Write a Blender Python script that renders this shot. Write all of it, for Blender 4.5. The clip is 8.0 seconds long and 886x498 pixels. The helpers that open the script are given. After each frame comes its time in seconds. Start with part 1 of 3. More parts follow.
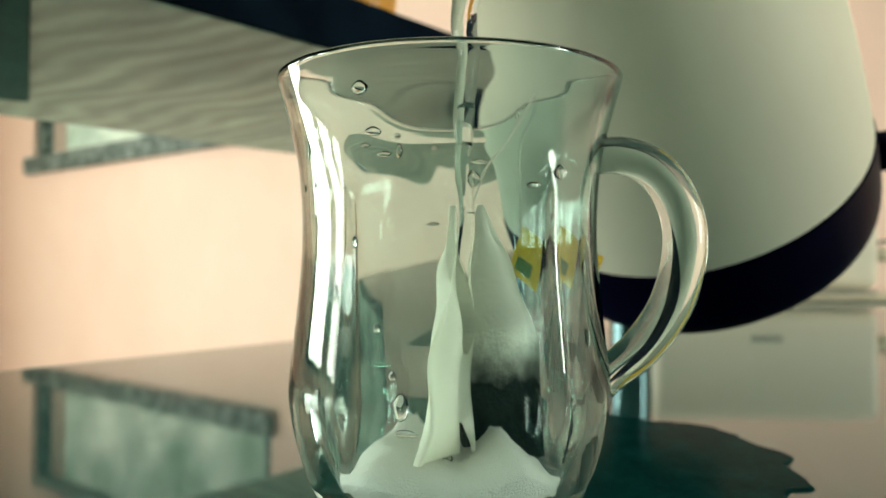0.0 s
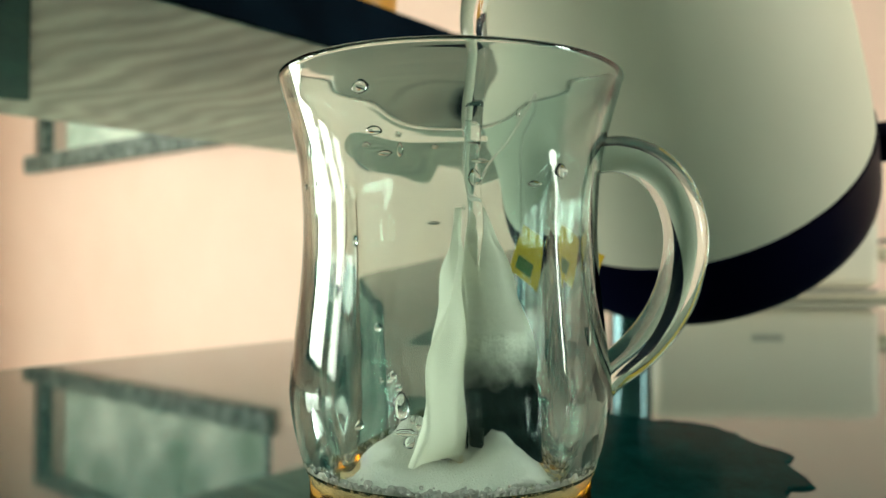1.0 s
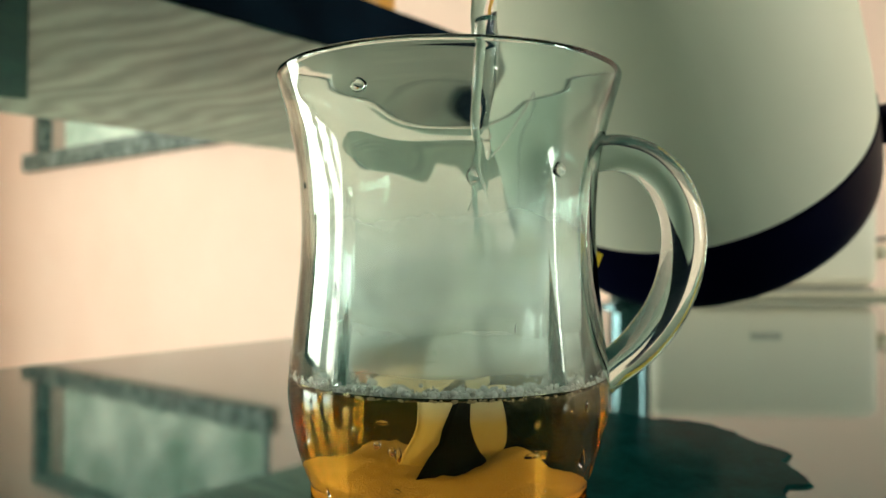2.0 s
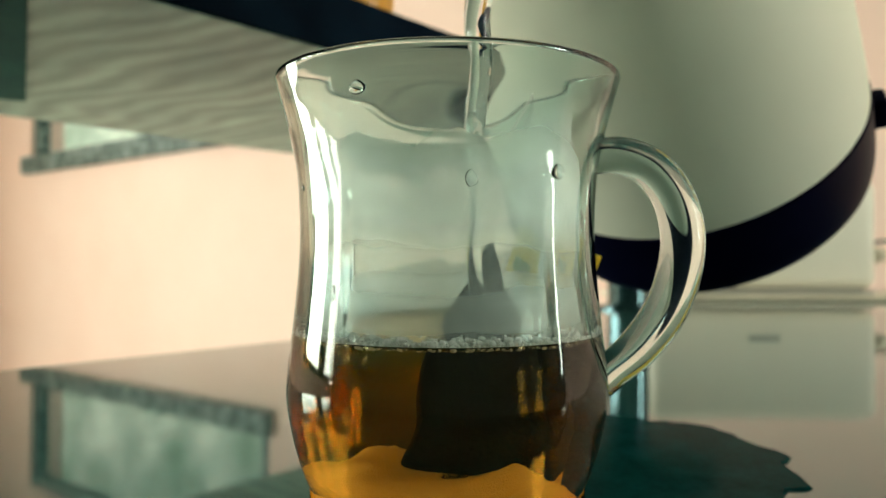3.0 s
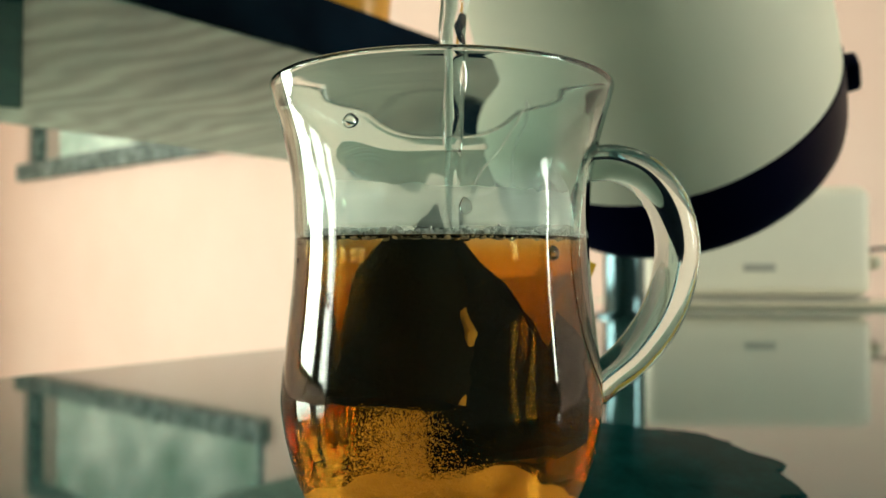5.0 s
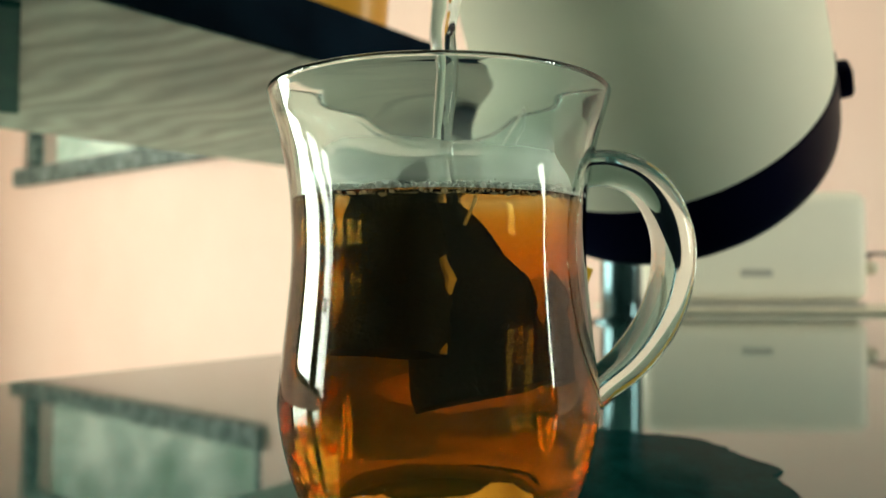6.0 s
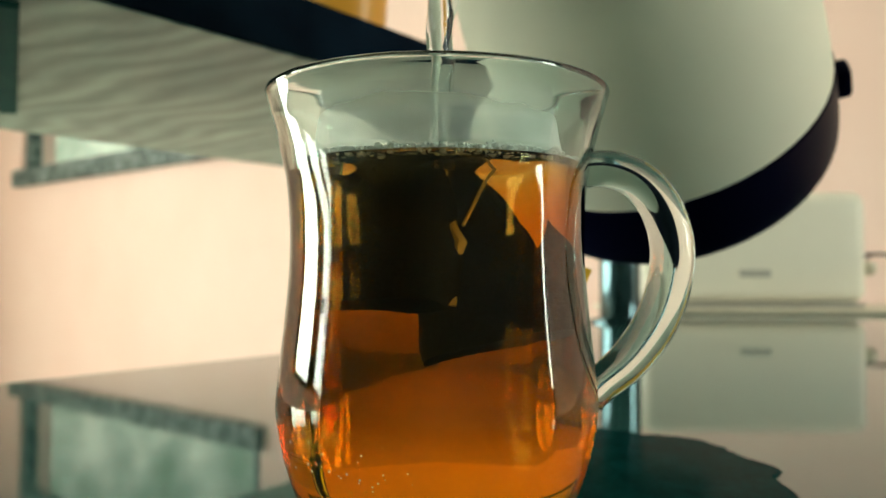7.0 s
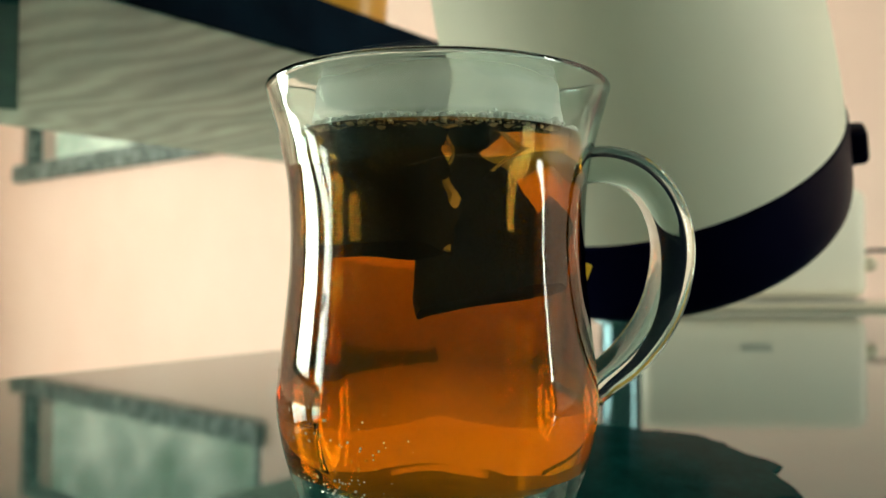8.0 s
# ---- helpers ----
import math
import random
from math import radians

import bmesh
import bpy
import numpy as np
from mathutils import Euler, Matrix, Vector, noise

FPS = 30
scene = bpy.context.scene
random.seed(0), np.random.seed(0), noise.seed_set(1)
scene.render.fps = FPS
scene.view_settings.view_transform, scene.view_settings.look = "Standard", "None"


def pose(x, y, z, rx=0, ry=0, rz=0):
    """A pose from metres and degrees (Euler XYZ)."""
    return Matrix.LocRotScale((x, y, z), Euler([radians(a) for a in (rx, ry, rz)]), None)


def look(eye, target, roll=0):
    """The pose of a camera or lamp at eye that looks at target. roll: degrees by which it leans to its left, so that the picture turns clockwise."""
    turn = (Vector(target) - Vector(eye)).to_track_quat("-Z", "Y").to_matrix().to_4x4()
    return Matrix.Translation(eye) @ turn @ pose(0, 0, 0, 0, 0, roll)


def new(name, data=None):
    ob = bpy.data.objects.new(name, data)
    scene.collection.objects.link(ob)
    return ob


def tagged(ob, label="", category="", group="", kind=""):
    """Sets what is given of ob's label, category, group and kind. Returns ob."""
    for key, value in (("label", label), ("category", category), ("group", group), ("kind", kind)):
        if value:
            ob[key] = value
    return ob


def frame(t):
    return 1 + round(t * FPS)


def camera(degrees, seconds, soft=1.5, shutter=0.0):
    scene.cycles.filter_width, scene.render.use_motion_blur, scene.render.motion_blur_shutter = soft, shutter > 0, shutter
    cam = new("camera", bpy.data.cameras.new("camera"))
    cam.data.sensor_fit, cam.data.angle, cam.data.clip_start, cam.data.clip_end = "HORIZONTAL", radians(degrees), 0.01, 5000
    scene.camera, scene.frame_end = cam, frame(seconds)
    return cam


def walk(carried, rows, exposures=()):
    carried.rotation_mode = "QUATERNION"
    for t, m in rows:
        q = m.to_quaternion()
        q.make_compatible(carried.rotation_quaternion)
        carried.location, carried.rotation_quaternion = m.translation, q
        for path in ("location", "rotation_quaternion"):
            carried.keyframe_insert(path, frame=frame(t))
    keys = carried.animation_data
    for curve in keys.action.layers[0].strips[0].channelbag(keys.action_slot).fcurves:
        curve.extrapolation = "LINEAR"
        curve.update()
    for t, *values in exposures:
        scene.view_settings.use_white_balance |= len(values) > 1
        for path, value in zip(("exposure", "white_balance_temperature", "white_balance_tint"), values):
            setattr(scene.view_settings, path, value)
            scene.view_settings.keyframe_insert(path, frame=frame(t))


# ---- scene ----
cam = camera(59.1, 8.0, soft=1.3)
cam.data.dof.use_dof = True
cam.data.dof.focus_distance = 0.150
cam.data.dof.aperture_fstop = 18.0

EYE = Vector((0.0, -0.184, 0.070))


def view(right, down, shift):
    """The camera's pose, turned by so many parts of its picture and slid by so many metres."""
    eye = EYE + Vector((shift, 0, 0))
    return look(eye, eye + Vector((-right / 1383, 1, 0.0116 + down / 1383)))


walk(cam, [(t, view(-dx, dy, s)) for t, dx, dy, s in (
    (0.0, 0.0, 0.0, 0.0), (0.5, -0.7, 1.0, 0.0), (1.0, -0.6, -2.0, -0.0001), (1.5, 0.3, -5.5, 0.0),
    (2.2, 2.2, -4.0, 0.0), (3.0, 4.0, -0.5, 0.0), (3.5, 5.0, 1.5, 0.0), (4.0, 6.5, 3.5, 0.0002), (4.5, 8.0, 7.0, 0.0003),
    (5.2, 11.5, 15.0, 0.0004), (6.0, 15.0, 22.0, 0.0005), (6.5, 16.5, 23.5, 0.0006), (7.0, 17.0, 23.0, 0.0006), (7.5, 17.0, 20.0, 0.0006),
    (8.0, 16.0, 15.5, 0.0006))])

# ---- the room's own axes: u along the counter, v across it, the eye above its origin ----
ROOM = Matrix.Translation((0, -0.184, 0)) @ Matrix.Rotation(radians(51.1), 4, "Z")

# ---- light ----
world = bpy.data.worlds.new("world")
scene.world = world
world.use_nodes = True
sky = world.node_tree.nodes.new("ShaderNodeTexSky")
sky.sky_type, sky.sun_disc = "NISHITA", False
sky.sun_elevation, sky.sun_rotation = radians(38), radians(-20)
world.node_tree.links.new(sky.outputs[0], world.node_tree.nodes["Background"].inputs[0])
world.node_tree.nodes["Background"].inputs[1].default_value = 0.10


def window_or_fill_light(name, u, v, z, wide, high, turn, watts, colour):
    lamp = bpy.data.lights.new(name, "AREA")
    lamp.shape, lamp.size, lamp.size_y, lamp.energy, lamp.color = "RECTANGLE", wide, high, watts, colour
    ob = new(name, lamp)
    ob.matrix_basis = ROOM @ pose(u, v, z, 90, 0, turn)
    return ob


for u in (-5.0, -3.0, -1.0):
    window_or_fill_light("window_or_fill_light", u, 5.40, 0.66, 1.38, 1.52, 180, 122, (0.95, 1.0, 0.85))
# fill lamp added behind the eye to brighten the kettle's near side
window_or_fill_light("window_or_fill_light", 1.35, -2.93, 0.62, 0.55, 1.0, 0, 44, (0.95, 1.0, 0.86))

scene.view_settings.exposure = -0.06


# ---- materials ----
def material(name, colour, rough=0.5, metal=0.0, second=None, scale=20.0, stretch=(1, 1, 1), fine=0.0, bump=0.0, bump_scale=200.0,
             coat=0.0, spec=0.5, contrast=(0.35, 0.65), transmit=0.0, ior=1.45, rough_span=0.06, tint=(1, 1, 1)):
    """A surface of two colours mixed by noise at two scales, with relief."""
    m = bpy.data.materials.new(name)
    m.use_nodes = True
    n, l = m.node_tree.nodes, m.node_tree.links
    b = n["Principled BSDF"]
    b.inputs["Metallic"].default_value, b.inputs["IOR"].default_value = metal, ior
    b.inputs["Coat Weight"].default_value, b.inputs["Transmission Weight"].default_value = coat, transmit
    b.inputs["Specular IOR Level"].default_value = spec
    b.inputs["Specular Tint"].default_value = (*tint, 1)
    b.inputs["Coat Roughness"].default_value = 0.08
    co = n.new("ShaderNodeTexCoord")
    mp = n.new("ShaderNodeMapping")
    mp.inputs["Scale"].default_value = stretch
    l.new(co.outputs["Object"], mp.inputs[0])
    t1, t2 = n.new("ShaderNodeTexNoise"), n.new("ShaderNodeTexNoise")
    t1.inputs["Scale"].default_value, t2.inputs["Scale"].default_value = scale, scale * 7.3
    t1.inputs["Detail"].default_value, t2.inputs["Detail"].default_value = 5, 4
    for t in (t1, t2):
        l.new(mp.outputs[0], t.inputs["Vector"])
    mix = n.new("ShaderNodeMix")
    mix.data_type = "FLOAT"
    mix.inputs[0].default_value = fine
    l.new(t1.outputs["Fac"], mix.inputs[2])
    l.new(t2.outputs["Fac"], mix.inputs[3])
    ramp = n.new("ShaderNodeValToRGB")
    ramp.color_ramp.elements[0].position, ramp.color_ramp.elements[1].position = contrast
    ramp.color_ramp.elements[0].color = (*colour, 1)
    ramp.color_ramp.elements[1].color = (*(second or [c * 0.9 for c in colour]), 1)
    l.new(mix.outputs[0], ramp.inputs[0])
    l.new(ramp.outputs[0], b.inputs["Base Color"])
    rr = n.new("ShaderNodeMapRange")
    rr.inputs["To Min"].default_value, rr.inputs["To Max"].default_value = max(0.0, rough - rough_span), min(1.0, rough + rough_span)
    l.new(t1.outputs["Fac"], rr.inputs[0])
    l.new(rr.outputs[0], b.inputs["Roughness"])
    if bump:
        t3, bp = n.new("ShaderNodeTexNoise"), n.new("ShaderNodeBump")
        t3.inputs["Scale"].default_value, t3.inputs["Detail"].default_value = bump_scale, 3
        l.new(mp.outputs[0], t3.inputs["Vector"])
        bp.inputs["Strength"].default_value, bp.inputs["Distance"].default_value = bump, 0.001
        l.new(t3.outputs["Fac"], bp.inputs["Height"])
        l.new(bp.outputs[0], b.inputs["Normal"])
    return m


def glass(name, colour=(1, 1, 1), ior=1.5, rough=0.0, bump=0.0, bump_scale=60.0, ramp=None, span=(0.0, 1.0)):
    """Clear refracting glass or liquid. ramp: its tint from the bottom to the top of span, along the thing's own z."""
    m = bpy.data.materials.new(name)
    m.use_nodes = True
    n, l = m.node_tree.nodes, m.node_tree.links
    n.remove(n["Principled BSDF"])
    g = n.new("ShaderNodeBsdfGlass")
    g.inputs["Color"].default_value, g.inputs["Roughness"].default_value, g.inputs["IOR"].default_value = (*colour, 1), rough, ior
    l.new(g.outputs[0], n["Material Output"].inputs[0])
    co = n.new("ShaderNodeTexCoord")
    if bump:
        t3, bp = n.new("ShaderNodeTexNoise"), n.new("ShaderNodeBump")
        t3.inputs["Scale"].default_value, t3.inputs["Detail"].default_value = bump_scale, 2
        l.new(co.outputs["Object"], t3.inputs["Vector"])
        bp.inputs["Strength"].default_value, bp.inputs["Distance"].default_value = bump, 0.001
        l.new(t3.outputs["Fac"], bp.inputs["Height"])
        l.new(bp.outputs[0], g.inputs["Normal"])
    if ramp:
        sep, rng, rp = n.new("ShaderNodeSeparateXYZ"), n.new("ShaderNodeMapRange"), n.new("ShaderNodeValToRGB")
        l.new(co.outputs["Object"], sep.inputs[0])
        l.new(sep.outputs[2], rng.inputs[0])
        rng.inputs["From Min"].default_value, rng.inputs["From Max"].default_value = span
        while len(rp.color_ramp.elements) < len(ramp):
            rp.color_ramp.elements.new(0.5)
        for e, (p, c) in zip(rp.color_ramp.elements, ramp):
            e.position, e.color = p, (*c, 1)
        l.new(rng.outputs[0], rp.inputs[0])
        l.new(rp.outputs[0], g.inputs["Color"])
    return m


M = {
    "wall": material("wall_paint", (0.95, 0.715, 0.635), 0.7, second=(0.91, 0.64, 0.55), scale=1.2, fine=0.15, bump=0.1, contrast=(0.3, 0.7)),
    "teal_wall": material("teal_wall_paint", (0.085, 0.13, 0.122), 0.6, second=(0.07, 0.11, 0.104), scale=2, fine=0.2),
    "ceiling": material("ceiling_paint", (0.78, 0.80, 0.73), 0.8, scale=2),
    "floor": material("floor_tile", (0.55, 0.53, 0.45), 0.4, second=(0.46, 0.44, 0.38), scale=3),
    "granite": material("polished_stone", (0.034, 0.125, 0.118), 0.040, second=(0.010, 0.060, 0.062), scale=45, fine=0.5, bump=0.02, bump_scale=30, ior=1.9, spec=0.25, rough_span=0.025, tint=(0.80, 1.0, 0.93)),
    # wet stone with a dark reflection painted into its colour
    "wet": material("wet_stone_dark_reflection", (0.0012, 0.020, 0.021), 0.12, second=(0.003, 0.042, 0.040), scale=60, fine=0.4, bump=0.05, bump_scale=60, rough_span=0.06, spec=0.003),
    "cabinet": material("cabinet_board", (0.5, 0.48, 0.43), 0.5, scale=4),
    "bar_edge": material("bar_edge", (0.0015, 0.006, 0.014), 0.6, second=(0.0025, 0.010, 0.020), scale=30, spec=0.02),
    # colour of the shade on the bar's underside
    "bar_shade": material("teal_shade", (0.02, 0.085, 0.085), 0.6, second=(0.04, 0.13, 0.12), scale=25, fine=0.4, spec=0.03),
    "frame": material("grey_frame", (0.21, 0.27, 0.25), 0.5, second=(0.03, 0.06, 0.06), scale=22, fine=0.3, contrast=(0.45, 0.55)),
    "chrome": material("chrome", (0.09, 0.15, 0.165), 0.08, 1.0, scale=8, rough_span=0.03),
    "cream": material("cream_plastic", (0.91, 0.91, 0.75), 0.55, second=(0.86, 0.86, 0.71), scale=9, bump=0.03, bump_scale=500),
    "navy": material("navy_plastic", (0.0012, 0.0012, 0.010), 0.35, second=(0.002, 0.002, 0.013), scale=20, bump=0.05, bump_scale=900, spec=0.03),
    "toaster": material("toaster_shell", (0.90, 0.86, 0.74), 0.4, second=(0.86, 0.82, 0.70), scale=6),
    "grey": material("grey_print", (0.46, 0.45, 0.40), 0.5, scale=30),
    "sugar": material("sugar", (0.95, 0.93, 0.88), 0.35, second=(0.88, 0.86, 0.80), scale=900, fine=0.5, bump=0.8, bump_scale=2200),
    "paper": material("filter_paper", (0.92, 0.91, 0.82), 0.8, second=(0.86, 0.85, 0.76), scale=120, fine=0.6, bump=0.4, bump_scale=700),
    "leaf": material("tea_leaf_fill", (0.022, 0.036, 0.035), 0.8, second=(0.004, 0.008, 0.008), scale=450, fine=0.5, bump=0.6, bump_scale=900, spec=0.06),
    "wet_leaf": material("wet_tea_leaf", (0.008, 0.006, 0.006), 0.8, second=(0.002, 0.002, 0.003), scale=450, fine=0.5, bump=0.6, bump_scale=900, spec=0.04),
    "yellow": material("yellow_card", (0.80, 0.52, 0.02), 0.5, second=(0.74, 0.46, 0.02), scale=80),
    "green": material("green_print", (0.10, 0.22, 0.05), 0.5, scale=80),
    "string": material("cotton_string", (0.66, 0.64, 0.55), 0.8, scale=400),
    "orange": material("orange_plastic", (0.72, 0.33, 0.03), 0.35, scale=12),
    "cable": material("black_cable", (0.015, 0.018, 0.02), 0.4, scale=40),
    "ivory": material("ivory_plastic", (0.72, 0.66, 0.52), 0.35, scale=20),
    "clear": glass("clear_glass", (0.862, 0.928, 0.914), 1.5),
    "pane": glass("window_glass", (0.97, 0.99, 0.98), 1.45),
    "water": glass("water", (0.99, 1.0, 1.0), 1.33, bump=0.3, bump_scale=120),
    "bubble": material("bubble", (0.97, 0.96, 0.92), 0.03, transmit=0.62, ior=1.3, scale=300, rough_span=0.02),
    "drop": glass("water_drop", (0.99, 1.0, 1.0), 1.33),
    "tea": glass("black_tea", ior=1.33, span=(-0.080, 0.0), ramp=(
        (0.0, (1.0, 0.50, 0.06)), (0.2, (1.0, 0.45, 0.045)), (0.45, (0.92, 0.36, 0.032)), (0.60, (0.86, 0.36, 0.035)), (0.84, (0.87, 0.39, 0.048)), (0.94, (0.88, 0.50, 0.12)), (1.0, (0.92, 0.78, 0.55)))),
}


def wood():
    """Grey laminate with long wavy grain."""
    m = material("grey_wood", (0.46, 0.64, 0.58), 0.42, second=(0.27, 0.41, 0.39), scale=4, stretch=(7, 1.4, 7), fine=0.25, bump=0.1, bump_scale=60)
    n, l = m.node_tree.nodes, m.node_tree.links
    w, rp, mx = n.new("ShaderNodeTexWave"), n.new("ShaderNodeValToRGB"), n.new("ShaderNodeMix")
    co, mp = n.new("ShaderNodeTexCoord"), n.new("ShaderNodeMapping")
    mp.inputs["Scale"].default_value, mp.inputs["Location"].default_value = (1.0, 0.9, 0.0), (0.0, 0.0, 0.0)
    l.new(co.outputs["Object"], mp.inputs[0])
    l.new(mp.outputs[0], w.inputs["Vector"])
    w.wave_type, w.bands_direction, w.wave_profile = "BANDS", "X", "SIN"
    w.inputs["Scale"].default_value, w.inputs["Distortion"].default_value = 11.0, 15.0
    w.inputs["Detail"].default_value, w.inputs["Detail Scale"].default_value = 2, 0.45
    rp.color_ramp.elements[0].color, rp.color_ramp.elements[1].color = (0.50, 0.52, 0.52, 1), (1.2, 1.2, 1.15, 1)
    l.new(w.outputs["Fac"], rp.inputs[0])
    mx.data_type, mx.blend_type = "RGBA", "MULTIPLY"
    mx.inputs[0].default_value = 0.65
    b = n["Principled BSDF"]
    src = b.inputs["Base Color"].links[0].from_socket
    l.new(src, mx.inputs[6])
    l.new(rp.outputs[0], mx.inputs[7])
    l.new(mx.outputs[2], b.inputs["Base Color"])
    return m


M["wood"] = wood()


def steeped():
    """Tea leaf behind wet paper, thinning out to bare paper at the top of the fill."""
    m = M["leaf"]
    n, l = m.node_tree.nodes, m.node_tree.links
    co, sep, rg, t, add, mx = (n.new(k) for k in ("ShaderNodeTexCoord", "ShaderNodeSeparateXYZ", "ShaderNodeMapRange", "ShaderNodeTexNoise", "ShaderNodeMath", "ShaderNodeMix"))
    t.inputs["Scale"].default_value = 260
    l.new(co.outputs["Object"], t.inputs["Vector"])
    l.new(co.outputs["Object"], sep.inputs[0])
    add.operation, add.inputs[2].default_value = "MULTIPLY_ADD", -0.004
    l.new(t.outputs["Fac"], add.inputs[0])
    add.inputs[1].default_value = 0.008
    tot = n.new("ShaderNodeMath")
    l.new(add.outputs[0], tot.inputs[0])
    l.new(sep.outputs[2], tot.inputs[1])
    l.new(tot.outputs[0], rg.inputs[0])
    rg.inputs["From Min"].default_value, rg.inputs["From Max"].default_value = 0.0135, 0.0240
    mx.data_type = "RGBA"
    b = n["Principled BSDF"]
    l.new(b.inputs["Base Color"].links[0].from_socket, mx.inputs[6])
    mx.inputs[7].default_value = (0.80, 0.80, 0.70, 1)
    l.new(rg.outputs[0], mx.inputs[0])
    l.new(mx.outputs[2], b.inputs["Base Color"])


steeped()


def thin_paper():
    """Filter paper lets through much of the light that falls on its back."""
    n, l = M["paper"].node_tree.nodes, M["paper"].node_tree.links
    b, out = n["Principled BSDF"], n["Material Output"]
    tr, mx = n.new("ShaderNodeBsdfTranslucent"), n.new("ShaderNodeMixShader")
    l.new(b.inputs["Base Color"].links[0].from_socket, tr.inputs[0])
    mx.inputs[0].default_value = 0.45
    l.new(b.outputs[0], mx.inputs[1])
    l.new(tr.outputs[0], mx.inputs[2])
    l.new(mx.outputs[0], out.inputs[0])


thin_paper()


def glowing(name, a, b, c, scale, strength):
    """Far greenery and sky outside a window."""
    m = bpy.data.materials.new(name)
    m.use_nodes = True
    n, l = m.node_tree.nodes, m.node_tree.links
    n.remove(n["Principled BSDF"])
    e, t, r, co = n.new("ShaderNodeEmission"), n.new("ShaderNodeTexNoise"), n.new("ShaderNodeValToRGB"), n.new("ShaderNodeTexCoord")
    t.inputs["Scale"].default_value, t.inputs["Detail"].default_value = scale, 5
    l.new(co.outputs["Object"], t.inputs["Vector"])
    l.new(t.outputs["Fac"], r.inputs[0])
    r.color_ramp.elements.new(0.52)
    for el, (p, col) in zip(r.color_ramp.elements, ((0.36, a), (0.5, b), (0.66, c))):
        el.position, el.color = p, (*col, 1)
    l.new(r.outputs[0], e.inputs[0])
    e.inputs[1].default_value = strength
    l.new(e.outputs[0], n["Material Output"].inputs[0])
    return m


M["garden"] = glowing("garden", (0.24, 0.38, 0.24), (0.46, 0.58, 0.42), (0.80, 0.90, 0.66), 1.3, 1.5)


def steam_material(name, low, high, rise, amount):
    """Thin white vapour: mostly clear, thinning out upwards in wisps."""
    m = bpy.data.materials.new(name)
    m.use_nodes = True
    n, l = m.node_tree.nodes, m.node_tree.links
    n.remove(n["Principled BSDF"])
    tr, di, mx = n.new("ShaderNodeBsdfTransparent"), n.new("ShaderNodeBsdfTranslucent"), n.new("ShaderNodeMixShader")
    df, md = n.new("ShaderNodeBsdfDiffuse"), n.new("ShaderNodeMixShader")
    co, t, sep, r1, r2, mul = (n.new(k) for k in ("ShaderNodeTexCoord", "ShaderNodeTexNoise", "ShaderNodeSeparateXYZ", "ShaderNodeMapRange", "ShaderNodeMapRange", "ShaderNodeMath"))
    t.inputs["Scale"].default_value, t.inputs["Detail"].default_value = 45, 3
    l.new(co.outputs["Object"], t.inputs["Vector"])
    l.new(co.outputs["Object"], sep.inputs[0])
    r3, m3 = n.new("ShaderNodeMapRange"), n.new("ShaderNodeMath")
    m3.operation = "MULTIPLY"
    l.new(sep.outputs[2], r1.inputs[0])
    l.new(sep.outputs[2], r3.inputs[0])
    for k, v in (("From Min", low), ("From Max", high), ("To Min", amount), ("To Max", 0.0)):
        r1.inputs[k].default_value = v
    for k, v in (("From Min", 0.0), ("From Max", rise), ("To Min", 0.0), ("To Max", 1.0)):
        r3.inputs[k].default_value = v
    l.new(t.outputs["Fac"], r2.inputs[0])
    for k, v in (("From Min", 0.3), ("From Max", 0.7), ("To Min", 0.55), ("To Max", 1.0)):
        r2.inputs[k].default_value = v
    l.new(r2.outputs[0], m3.inputs[0])
    l.new(r3.outputs[0], m3.inputs[1])
    mul.operation = "MULTIPLY"
    l.new(r1.outputs[0], mul.inputs[0])
    l.new(m3.outputs[0], mul.inputs[1])
    di.inputs[0].default_value = df.inputs[0].default_value = (0.9, 0.9, 0.86, 1)
    l.new(df.outputs[0], md.inputs[1])
    l.new(di.outputs[0], md.inputs[2])
    l.new(mul.outputs[0], mx.inputs[0])
    l.new(tr.outputs[0], mx.inputs[1])
    l.new(md.outputs[0], mx.inputs[2])
    l.new(mx.outputs[0], n["Material Output"].inputs[0])
    return m


M["steam"] = steam_material("steam", 0.022, 0.044, 0.016, 0.66)
M["low_steam"] = steam_material("low_steam", 0.009, 0.018, 0.004, 0.50)


# ---- mesh tools ----
def box(bm, x0, x1, y0, y1, z0, z1, bevel=0.0, segments=2):
    made = bmesh.ops.create_cube(bm, size=1)["verts"]
    bmesh.ops.scale(bm, vec=(x1 - x0, y1 - y0, z1 - z0), verts=made)
    bmesh.ops.translate(bm, vec=((x0 + x1) / 2, (y0 + y1) / 2, (z0 + z1) / 2), verts=made)
    if bevel:
        edges = list({e for v in made for e in v.link_edges})
        bmesh.ops.bevel(bm, geom=edges, offset=bevel, segments=segments, affect="EDGES", profile=0.5)
    return bm


def boxed(*a, **k):
    return box(bmesh.new(), *a, **k)


